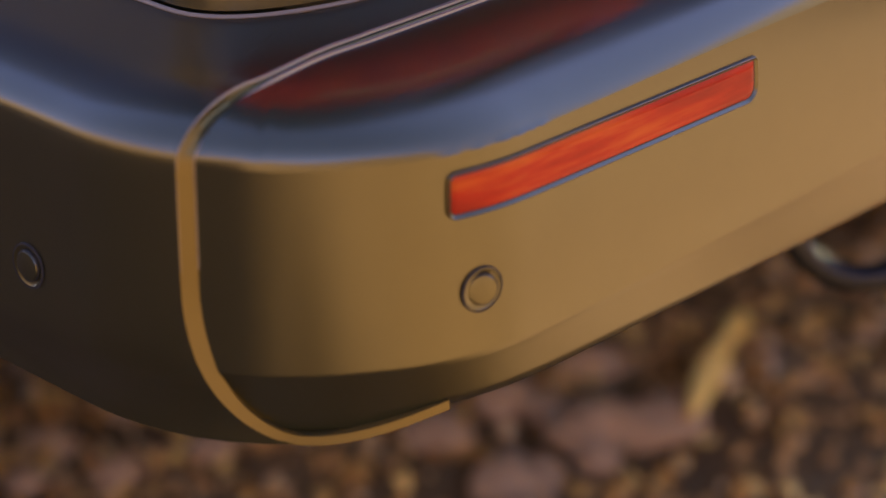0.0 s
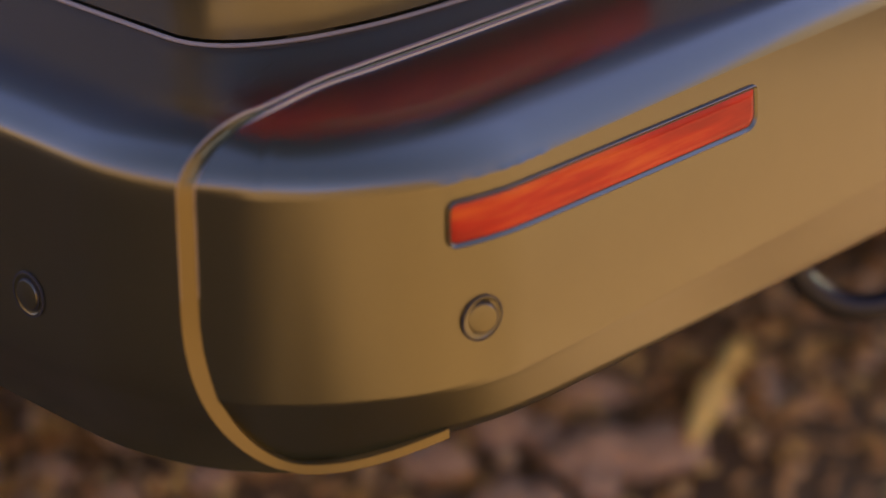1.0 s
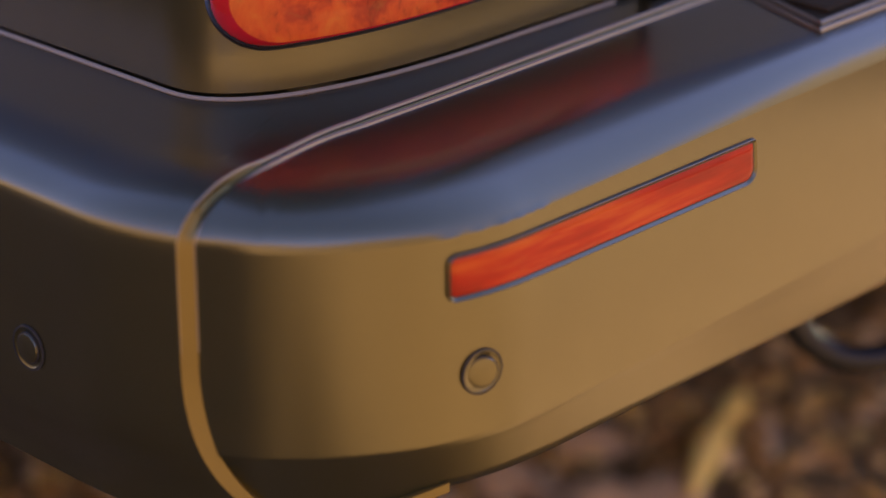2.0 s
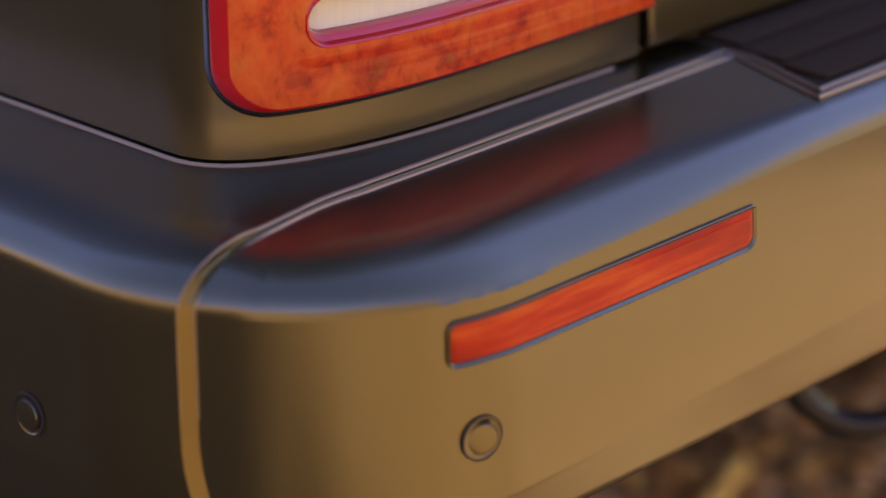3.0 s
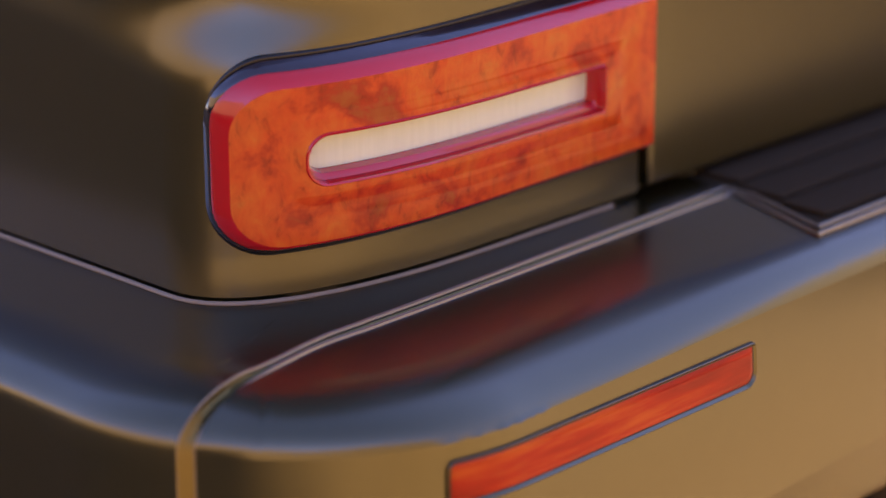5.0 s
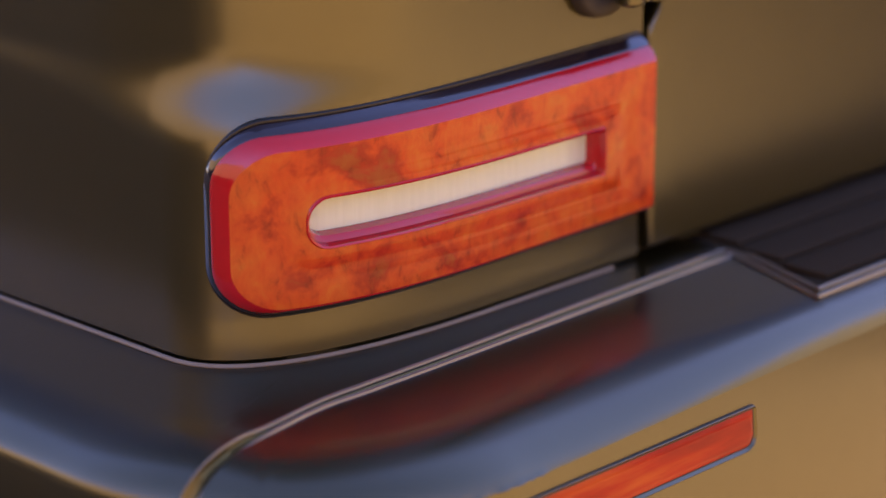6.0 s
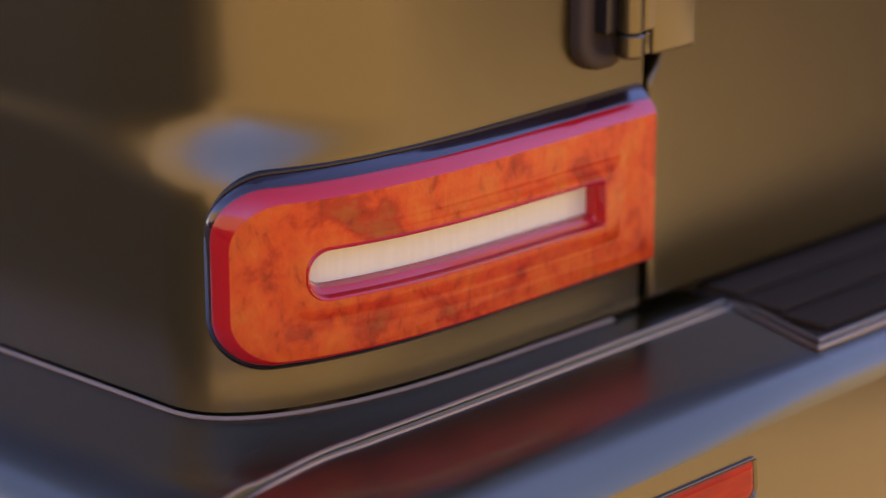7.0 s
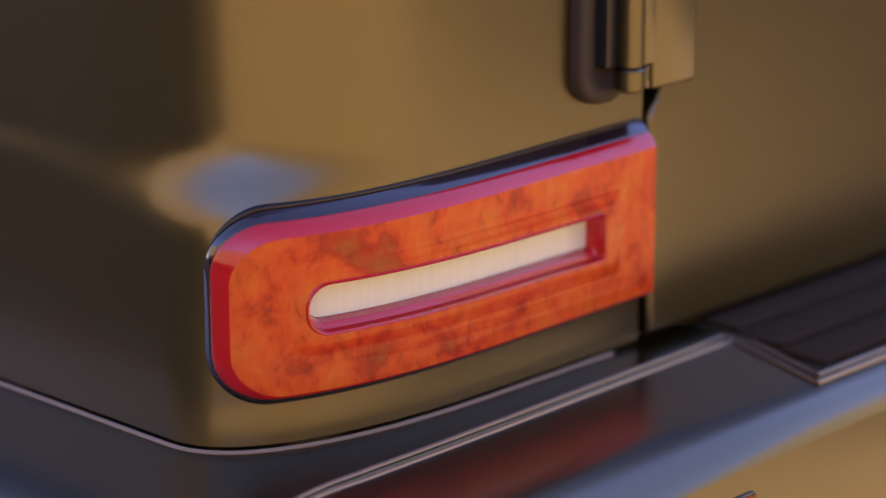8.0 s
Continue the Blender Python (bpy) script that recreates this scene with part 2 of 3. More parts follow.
def start(s):
    """Slope at which the rounding of the outer edge sets off: a crease on the rear, none round the corner."""
    return radians(24) * ease(s, 0.90, 1.03)


def roll(s, d):
    """Way along the profile, up from the crease, to a place d inside the outer edge."""
    if d < inward(s):
        a0 = start(s)
        return arc(s) * (math.acos(math.cos(a0) * (1 - d / inward(s))) - a0) / (math.pi / 2 - a0)
    return arc(s) + d - inward(s)


def reach_of(s, h):
    if h >= arc(s):
        return h - arc(s) + inward(s)
    a0 = start(s)
    return inward(s) * (1 - math.cos(a0 + (math.pi / 2 - a0) * h / arc(s)) / math.cos(a0))


def on_bumper(s, h, o=0.0):
    """The point h along the profile (below the crease when negative), o proud of the surface."""
    if h <= 0:
        return BUMPER.at(s, o + bulge(s, LEDGE - drop(s)) * (h == 0), sag(s, LEDGE - 0.022 + h))
    d = reach_of(s, h)
    if h < arc(s):
        a0 = start(s)
        a = a0 + (math.pi / 2 - a0) * h / arc(s)
        low = drop(s) * (1 - math.sin(a)) / (1 - math.sin(a0))
        return BUMPER.at(slant(s, d), -d + bulge(s, LEDGE - drop(s)) * (1 - d / inward(s)) + o * math.cos(a), LEDGE - low + o * math.sin(a))
    return BUMPER.at(slant(s, min(d, 0.134)), -d, LEDGE + o)


GAP = 0.0078
NEAR = [(0.8127, -0.074 + 0.008 * k) for k in range(10)] + [(q, roll(q, seam_reach(q))) for q in (0.8127 + (PAD_X - 0.8127) * ((k + 0.3) / 79.3) ** 2 for k in range(80))]
FAR = []
for i, (s, h) in enumerate(NEAR):
    (s1, h1), (s2, h2) = NEAR[max(i - 2, 0)], NEAR[min(i + 2, len(NEAR) - 1)]
    l = math.hypot(s2 - s1, h2 - h1)
    g = GAP * (1 + 0.25 * ease(h, 0.02, 0.08))
    FAR.append((s - g * (h2 - h1) / l, h + g * (s2 - s1) / l))


def far_reach(s):
    """How far in the end cap's edge runs on the ledge."""
    pts = [(a, h) for a, h in FAR if h > 0]
    h = float(np.interp(s, [a for a, _ in pts], [b for _, b in pts]))
    return reach_of(s, h)


def proud(s):
    """The end cap stands a little proud of the cover beside the seam."""
    return 0.0045 * ease(s, 0.70, 0.80)


def settle(h):
    """How far the step at the seam is kept, h up the profile; it dies out on the ledge."""
    return 1 - ease(h, 0.022, 0.085)


def sunk(s):
    return -0.0025 * (1 - ease(s, 0.8127, 0.845))


CREASE = Vector((0, 0, 2e-5))   # keeps the crease under the ledge unwelded and so sharp


def build_cover():
    sh = Shape()
    cols = [(k / 26) ** 2.4 for k in range(27)]
    rest = [0.894 + 0.004 * k for k in range(60)] + [1.14 + 0.012 * k for k in range(13)] + [1.31, 1.33, 1.36, 1.4, 1.45, 1.5, 1.6, 1.82, 2.1, 2.4, 2.6] + [2.63 + 0.02 * k for k in range(15)] + [3.1, 3.4, 3.64]
    zs = face_heights(0.4848)
    rows = []
    for z in zs:
        a = seam_side(max(z, 0.4832))
        row = []
        for u in cols:
            s = a + (0.89 - a) * u
            row.append(BUMPER.at(s, drop_offset(s, sag(s, z)) + sunk(s), sag(s, z)))
        for s in rest:
            row.append(BUMPER.at(s, drop_offset(s, sag(s, z)), sag(s, z) if z != zs[-1] else 0.491 - 0.008 * (1 - ease(s, 0.92, 0.985)) + 0.002 * (1 - ease(s, 0.96, 0.975)) * ease(s, 0.89, 0.95)))
        rows.append(row)
    # thickness at the lower edge, turned inwards
    last = rows[-1]
    inner = []
    ss = [seam_side(0.4832) + (0.89 - seam_side(0.4832)) * u for u in cols] + rest
    for s, p in zip(ss, last):
        inner.append(BUMPER.at(s, drop_offset(s, 0.491) - 0.035, p.z + 0.002))
    sh.grid(rows + [inner])
    # rounded upper edge and ledge up to the seam
    a = seam_side(0.65)
    top = []
    n = 14
    ss = [a + (0.89 - a) * u for u in cols] + [s for s in rest if s < PAD_X - 0.01] + [PAD_X]
    for s in ss:
        reach = seam_reach(s)
        line = []
        for k in range(n + 1):
            if reach > inward(s) * 1.2:
                d = inward(s) * (1 - math.cos(math.pi / 2 * k / 10)) if k <= 10 else inward(s) + (reach - inward(s)) * (k - 10) / (n - 10)
            else:
                d = reach * (k / n) ** 2
            line.append(on_bumper(s, roll(s, d), sunk(s) * (1 - ease(d, 0.0, 0.03))))
        top.append([p + CREASE for p in line])
    sh.grid(top)
    # narrow ledge in front of the step pad
    strip = []
    for s in [PAD_X] + [s for s in rest if s > PAD_X + 0.01]:
        line = []
        for k in range(9):
            d = PAD_Y * (1 - math.cos(math.pi / 2 * k / 8))
            line.append(on_bumper(s, roll(s, d)))
        strip.append([p + CREASE for p in line])
    sh.grid(strip)
    return sh.done("bumper_cover", paint, car, sharp=50)


cover = build_cover()


def build_end_cap():
    sh = Shape()
    ss = [0.0, 0.2, 0.4] + [0.5 + 0.02 * k for k in range(12)]
    cols = [k / 8 for k in range(9)]
    zs = [LEDGE - 0.022 - k * 0.012 for k in range(11)] + [0.524, 0.518, 0.510, 0.502, 0.495, 0.489, 0.484, 0.4782]
    rows = []
    for z in zs:
        b = seam_side(max(z, 0.4775), 0.0600 + GAP, 0.1018)
        o = -0.010 * ease(z, 0.529, 0.478)
        w = ease(z, 0.50, 0.55)
        row = [BUMPER.at(s, o + proud(s) * w, sag(s, z)) for s in ss + [0.735 + (b - 0.735) * u for u in cols]]
        rows.append(row)
    low = [BUMPER.at(s, -0.05, 0.477) for s in ss] + [BUMPER.at(0.735 + (b - 0.735) * u, -0.05, 0.479) for u in cols]
    sh.grid(rows + [low])
    # rounded edge and ledge along the flank
    b = seam_side(0.65, 0.0600 + GAP, 0.1018)
    fl = ss + [0.735 + (b - 0.735) * u for u in cols]
    top = []
    for s in fl:
        line = []
        for k in range(24):
            d = 0.174 * (k / 23) ** 1.8
            line.append(on_bumper(s, roll(s, d), proud(s) * settle(roll(s, d))))
        top.append(line)
    sh.grid(top)
    # ledge behind the seam, up to the body
    back = []
    for k in range(110):
        s = b + (PAD_X - b) * (k / 109) ** 3
        d0 = far_reach(s) if k else 0.0
        line = []
        for q in range(24):
            d = d0 + (0.174 - d0) * (q / 23) ** 1.8
            line.append(on_bumper(s, roll(s, d), proud(s) * settle(roll(s, d))))
        back.append(line)
    sh.grid(back)
    return sh.done("bumper_end_cap", paint, car, sharp=50)


end_cap = build_end_cap()


def build_flange():
    """The turned edge of the end cap in the gap beside and under the cover."""
    outer, inner = [], []
    for k in range(25):
        t = math.pi / 2 * k / 24
        z1, z2 = 0.579 - 0.1018 * math.sin(t), 0.579 - 0.0965 * math.sin(t)
        w = ease(k, 6, 22)
        outer.append((0.8725 - (0.0598 + GAP) * math.cos(t), z1, 0.0045 - 0.0150 * w))
        inner.append((0.8725 - 0.0600 * math.cos(t), z2, -0.0025 - 0.0088 * w))
    for k in range(1, 13):
        s = 0.8725 + (0.9585 - 0.8725) * k / 12
        r = 0.0135 * ease(s, 0.875, 0.99) * 1.15
        outer.append((s, 0.4772 + r, -0.0105 + 0.004 * k / 12)), inner.append((s, 0.4825 + r, -0.0113 + 0.004 * k / 12))
    sh = Shape()
    rows = [[BUMPER.at(s, o, z) for s, z, o in outer], [BUMPER.at(s, o, z) for s, z, o in inner]]
    rows.append([BUMPER.at(s, o - 0.02, z + 0.002) for s, z, o in inner])
    rows.insert(0, [BUMPER.at(s, o - 0.02, z) for s, z, o in outer])
    sh.grid(rows)
    return sh.done("seam_flange", seam_mat, end_cap, sharp=30)


build_flange()


def build_seam_beads():
    """The seam from the corner up over the edge and along the ledge: a turned flange that becomes a channel between two lips."""
    rows_f, rows_a, rows_b, rows_n, lip_f, lip_n, rad = [], [], [], [], [], [], []
    for (s1, h1), (s2, h2) in zip(FAR, NEAR):
        w = 1 - settle(h2)
        rows_f.append(on_bumper(s1, h1, 0.0045 * (1 - w)))
        v = ease(h2, 0.0, 0.050)
        for row, u, u2, deep in ((rows_a, 0.25, 0.12, -0.0015), (rows_b, 0.75, 0.80, -0.0080)):
            q = u + (u2 - u) * v
            row.append(on_bumper(s1 + (s2 - s1) * q, h1 + (h2 - h1) * q, (0.0045 - 0.0070 * u) * (1 - v) + deep * v))
        rows_n.append(on_bumper(s2, h2, -0.0025 * (1 - w)))
        if h2 > -0.068:
            lip_f.append(on_bumper(s1, h1, 0.0038 * (1 - w))), lip_n.append(on_bumper(s2, h2, -0.0026 * (1 - w)))
            rad.append(0.0006 + 0.0012 * w)
    # round the slanted end of the step pad and on along its front
    def turn(inset, rise):
        out = []
        for k in range(1, 13):
            d = 0.1230 - inset + (PAD_Y + inset * 0.9 - 0.1230 + inset) * k / 12
            p = BUMPER.at(slant(PAD_X, d) + inset, -d, LEDGE + rise)
            out.append(p)
        return out + [Vector((x, out[-1].y, LEDGE + rise)) for x in (1.345, 1.4, 1.5, 1.82, 2.3)]
    near2, far2 = turn(-0.001, 0.0), turn(0.0085, 0.0)
    lip_n += [p + Vector((0, 0, 0.0005)) for p in near2]
    lip_f += [p + Vector((0, 0, 0.0005)) for p in far2]
    rows_n += near2
    rows_f += far2
    for row, u, deep in ((rows_a, 0.12, -0.0015), (rows_b, 0.80, -0.0080)):
        row += [p + (q - p) * u + Vector((0, 0, deep)) for p, q in zip(far2, near2)]
    rad += [0.0020] * 12 + [0.0021] * (len(lip_n) - len(rad) - 12)
    Shape().tube(lip_n, rad).done("seam_lip", lip_mat, cover)
    Shape().tube(lip_f, rad).done("seam_lip", lip_mat, cover)
    Shape().grid([rows_f, rows_a, rows_b, rows_n]).done("seam_channel", seam_mat, cover, sharp=25)


build_seam_beads()


# step pad: black ribbed rubber let into the ledge
def build_pad():
    pad = Shape().box((1.345, 0.937, 0.660), (2.30, 1.075, 0.6735), 0.002).done("step_pad", pad_mat, car, "black ribbed rubber step pad")
    # slanted left end
    sh = Shape()
    ring = [(1.318, 0.9390), (1.346, 0.9390), (1.358, 1.075), (1.3530, 1.04)]
    sh.grid([[(x, y, 0.6735) for x, y in ring], [(x, y, 0.660) for x, y in ring]], True)
    sh.fan([(x, y, 0.6735) for x, y in ring])
    sh.done("pad_end", pad_mat, pad, smooth=False)
    for y in (0.950, 0.9920, 1.034):
        x0 = 1.345 + (y - 0.93) * 0.2
        r = Shape().box((x0, y, 0.6735), (2.28, y + 0.0365, 0.6775), 0.0012)
        r.done("pad_rib", pad_mat, pad)


build_pad()


# parking sensors
def build_sensor(s, z, face_turn):
    c = BUMPER.at(s, bulge(s, z), z)
    out = BUMPER.at(s, 1.0 + bulge(s, z), z) - c
    ang = math.atan2(out.y, out.x)
    side = Vector((-math.sin(ang), math.cos(ang), 0))
    up = Vector((0, 0, 1))

    def ring(r, o, turn=0.0, k=40):
        n = Vector((math.cos(ang + turn), math.sin(ang + turn), 0))
        sd = Vector((-math.sin(ang + turn), math.cos(ang + turn), 0))
        return [c + n * o + sd * (r * math.cos(2 * math.pi * q / k)) + up * (r * math.sin(2 * math.pi * q / k)) for q in range(k)]

    body = Shape()
    body.grid([ring(0.01304, 0.0002), ring(0.01288, 0.0009), ring(0.01216, 0.0010), ring(0.01136, 0.0005), ring(0.00974, 0.0003)], True)
    ob = body.done("parking_sensor", paint, car, "round parking sensor set in the bumper")
    Shape().grid([ring(0.01392, 0.0001), ring(0.01384, 0.0011), ring(0.01280, 0.0012)], True).done("sensor_gap", under, ob)
    d = Shape()
    d.grid([ring(0.00896, 0.000, face_turn), ring(0.00896, 0.0014, face_turn), ring(0.00861, 0.0019, face_turn), ring(0.00792, 0.0021, face_turn)], True)
    d.fan(ring(0.00792, 0.0021, face_turn))
    d.done("sensor_face", paint, ob)
    Shape().grid([ring(0.00974, 0.0002, face_turn), ring(0.00966, 0.0010, face_turn), ring(0.00896, 0.0011, face_turn)], True).done("sensor_ring", under, ob)


build_sensor(0.9746, 0.5644, -0.25)
build_sensor(0.6869, 0.5581, 0.0)


# ================= rounded-rectangle rings in (s, z) =================
def ring_sz(s0, s1, z0, z1, radii, n=10, m=24):
    """Closed outline: corners bottom-left, bottom-right, top-right, top-left with their radii; always the same number of points."""
    pts = []
    corners = [(s0, z0, 180), (s1, z0, 270), (s1, z1, 0), (s0, z1, 90)]
    for i, (s, z, a0) in enumerate(corners):
        r = max(radii[i], 1e-4)
        cs, cz = s + (r if i in (0, 3) else -r), z + (r if i in (0, 1) else -r)
        for k in range(n + 1):
            a = radians(a0 + 90 * k / n)
            pts.append((cs + r * math.cos(a), cz + r * math.sin(a)))
        ns, nz, _ = corners[(i + 1) % 4]
        r2 = max(radii[(i + 1) % 4], 1e-4)
        j = (i + 1) % 4
        a = radians(corners[j][2])
        ncs, ncz = ns + (r2 if j in (0, 3) else -r2), nz + (r2 if j in (0, 1) else -r2)
        end = (ncs + r2 * math.cos(a), ncz + r2 * math.sin(a))
        p = pts[-1]
        for k in range(1, m):
            pts.append((p[0] + (end[0] - p[0]) * k / m, p[1] + (end[1] - p[1]) * k / m))
    return pts


# red reflector in the cover
def build_reflector():
    s0, s1, z0, z1 = 0.9535, 1.2125, 0.6120, 0.6368
    put = lambda ring, o: [BUMPER.at(s, o + bulge(s, z), z) for s, z in ring]
    rad = (0.005, 0.009, 0.002, 0.005)

    def at(i, o):
        return put(ring_sz(s0 + i, s1 - i, z0 + i, z1 - i, [max(0.001, r - i) for r in rad]), o)
    lens = Shape().grid([at(0.0013, -0.002), at(0.0013, 0.0005), at(0.0034, 0.0016)], True)
    inner, core = ring_sz(s0 + .0034, s1 - .0034, z0 + .0034, z1 - .0034, [max(.001, r - .0034) for r in rad]), ring_sz(s0 + .011, s1 - .011, (z0 + z1) / 2 - .0002, (z0 + z1) / 2 + .0002, [1e-4] * 4)
    rows = [put([(a[0] + (b[0] - a[0]) * k / 4, a[1] + (b[1] - a[1]) * k / 4) for a, b in zip(inner, core)], 0.0016) for k in range(5)]
    lens.grid(rows, True).fan(rows[-1])
    ob = lens.done("rear_reflector", refl_mat, car, "long narrow red-orange reflector in the bumper")
    Shape().grid([at(0.0004, 0.0007), at(0.0015, 0.0004)], True).done("gasket", black, ob)
    Shape().grid([at(-0.0018, 0.0), at(-0.0015, 0.0018), at(-0.0010, 0.0021), at(0.0006, 0.0007)], True).done("bezel", paint, ob)


build_reflector()


# ================= body =================
def shoulder(s, z):
    """Inset of the upper body above the lamp's corner."""
    fall = 1 - ease(s, 0.955, 1.085)
    w = ease(s, 0.865, 0.955) * fall
    depth = 0.0025 * (1 - ease(s, 0.9, 1.0)) + 0.0170 * w
    lo, hi = 0.829 - 0.026 * ease(s, 0.78, 0.95) * fall, 0.848 + 0.016 * w
    foot = 0.0034 * ease(z, 0.676, 0.708) * ease(s, 0.92, 0.975) * (1 - ease(s, 1.24, 1.30)) * (1 - ease(z, 0.75, 0.80))
    return -depth * ease(z, lo, hi) - foot


def build_body():
    sh = Shape()
    zs = [0.6752, 0.679, 0.684, 0.689, 0.694, 0.70, 0.705, 0.712, 0.74, 0.76, 0.78] + [0.795 + 0.005 * k for k in range(18)] + [0.90, 1.0, 1.15]
    ss = [-3.5, -0.3, 0.1, 0.4] + [0.5 + 0.02 * k for k in range(20)] + [0.905 + 0.007 * k for k in range(28)] + [1.10 + 0.0195 * k for k in range(11)]
    rows = []
    for i, z in enumerate(zs):
        rows.append([BODY.at(s, shoulder(s, z) - (0.003 if i == 0 else 0), z) for s in ss])
    rows.insert(0, [BODY.at(s, -0.03, 0.6752) for s in ss])
    sh.grid(rows)
    # return into the door gap
    edge = [r[-1] for r in rows[1:]]
    sh.grid([edge, [p + Vector((0.0006, 0.012, 0)) for p in edge]])
    return sh.done("quarter_panel", paint, car)


body = build_body()


def build_door():
    sh = Shape()
    zs = [0.682, 0.685] + [0.70 + 0.01 * k for k in range(22)] + [1.0, 1.15]
    rows = []
    for z in zs:
        cut = 1.3005 + 0.013 * math.exp(-((z - 0.848) / 0.012) ** 2)
        o = (0.003 if z == zs[0] else 0) - 0.006 * max(0.0, (0.85 - z) / 0.17) ** 2
        rows.append([(cut + 0.0004, 1.080, z), (cut, 1.0665 + o, z), (cut + 0.0006, 1.0645 + o, z), (cut + 0.0022, 1.0632 + o, z), (cut + 0.005, 1.063 + o, z)] + [(x, 1.063 + o, z) for x in (1.34, 1.4, 1.6, 1.9, 2.34)])
    rows.insert(0, [(p[0], 1.09, 0.683) for p in rows[0]])
    sh.grid(rows)
    return sh.done("rear_door", paint, car)


door = build_door()
Shape().box((1.285, 1.084, 0.683), (1.335, 1.096, 1.15)).done("door_seal", black, door, smooth=False)

# rest of the body: far quarter, upper shell, floor, wheels
sh = Shape()
ss = [2.345, 2.4, 2.5] + [2.55 + 0.02 * k for k in range(10)] + [3.0, 3.5, 7.14]
sh.grid([[BODY.at(s, 0, z) for s in ss] for z in (0.681, 0.83, 1.15)])
sh.done("quarter_panel", paint, car)
sh = Shape()
ss = [-3.5, 0.3, 0.85] + [0.905 + 0.014 * k for k in range(15)] + [1.3, 1.82, 2.34] + [2.545 + 0.014 * k for k in range(15)] + [3.0, 7.14]
prof = [(-0.006, 1.152), (-0.012, 1.4), (-0.03, 1.80), (-0.06, 1.88), (-0.12, 1.91)]
rows = [[BODY.at(s, o, z) for s in ss] for o, z in prof]
sh.grid(rows)
sh.fan(rows[-1])
front = [r[0] for r in rows] + [r[-1] for r in rows[::-1]]
sh.fan(front)
sh.fan([BODY.at(q, 0, z) for q, z in ((-3.5, 0.681), (-3.5, 1.152), (7.14, 1.152), (7.14, 0.681))])
sh.done("upper_shell", paint, car)
Shape().box((1.2, 1.35, 0.47), (2.5, 5.5, 0.672), 0.02).done("underbody", under, car)
# two unseen boxes, added to keep low sun off the ground underneath
Shape().box((2.5, 1.75, 0.2), (2.67, 5.0, 0.66), 0.02).done("side_sun_block", under, car)
Shape().box((2.3, 1.05, 0.035), (2.62, 1.82, 0.47), 0.03).done("rear_sun_block", under, car)


def build_wheel(x, y):
    def ring(r, xx, k=40):
        return [(xx, y + r * math.cos(2 * math.pi * q / k), 0.385 + r * math.sin(2 * math.pi * q / k)) for q in range(k)]
    prof = [(0.25, 0.02), (0.34, 0.0), (0.375, 0.015), (0.39, 0.04), (0.39, 0.16), (0.375, 0.185), (0.34, 0.20), (0.25, 0.18)]
    t = Shape().grid([ring(r, x + w) for r, w in prof], True).done("wheel", rubber, car)
    Shape().grid([ring(r, x + w) for r, w in [(0.252, 0.02), (0.235, 0.03), (0.22, 0.07), (0.08, 0.06), (0.001, 0.06)]], True).done("rim", rim_mat, t)


for wx, wy in ((0.965, 1.98), (2.475, 1.98), (0.965, 4.83), (2.475, 4.83)):
    build_wheel(wx, wy)

# thin seal along the foot of the body; its pale grey imitates a highlight
pts = [BODY.at(s, 0.0018, 0.6758) for s in [0.0, 0.3, 0.5] + [0.6 + 0.01 * k for k in range(67)] + [1.2675]]
Shape().tube(pts, 0.0016).done("body_seal", highlight_grey, car, "thin seal between body and bumper, coloured pale as its highlight")


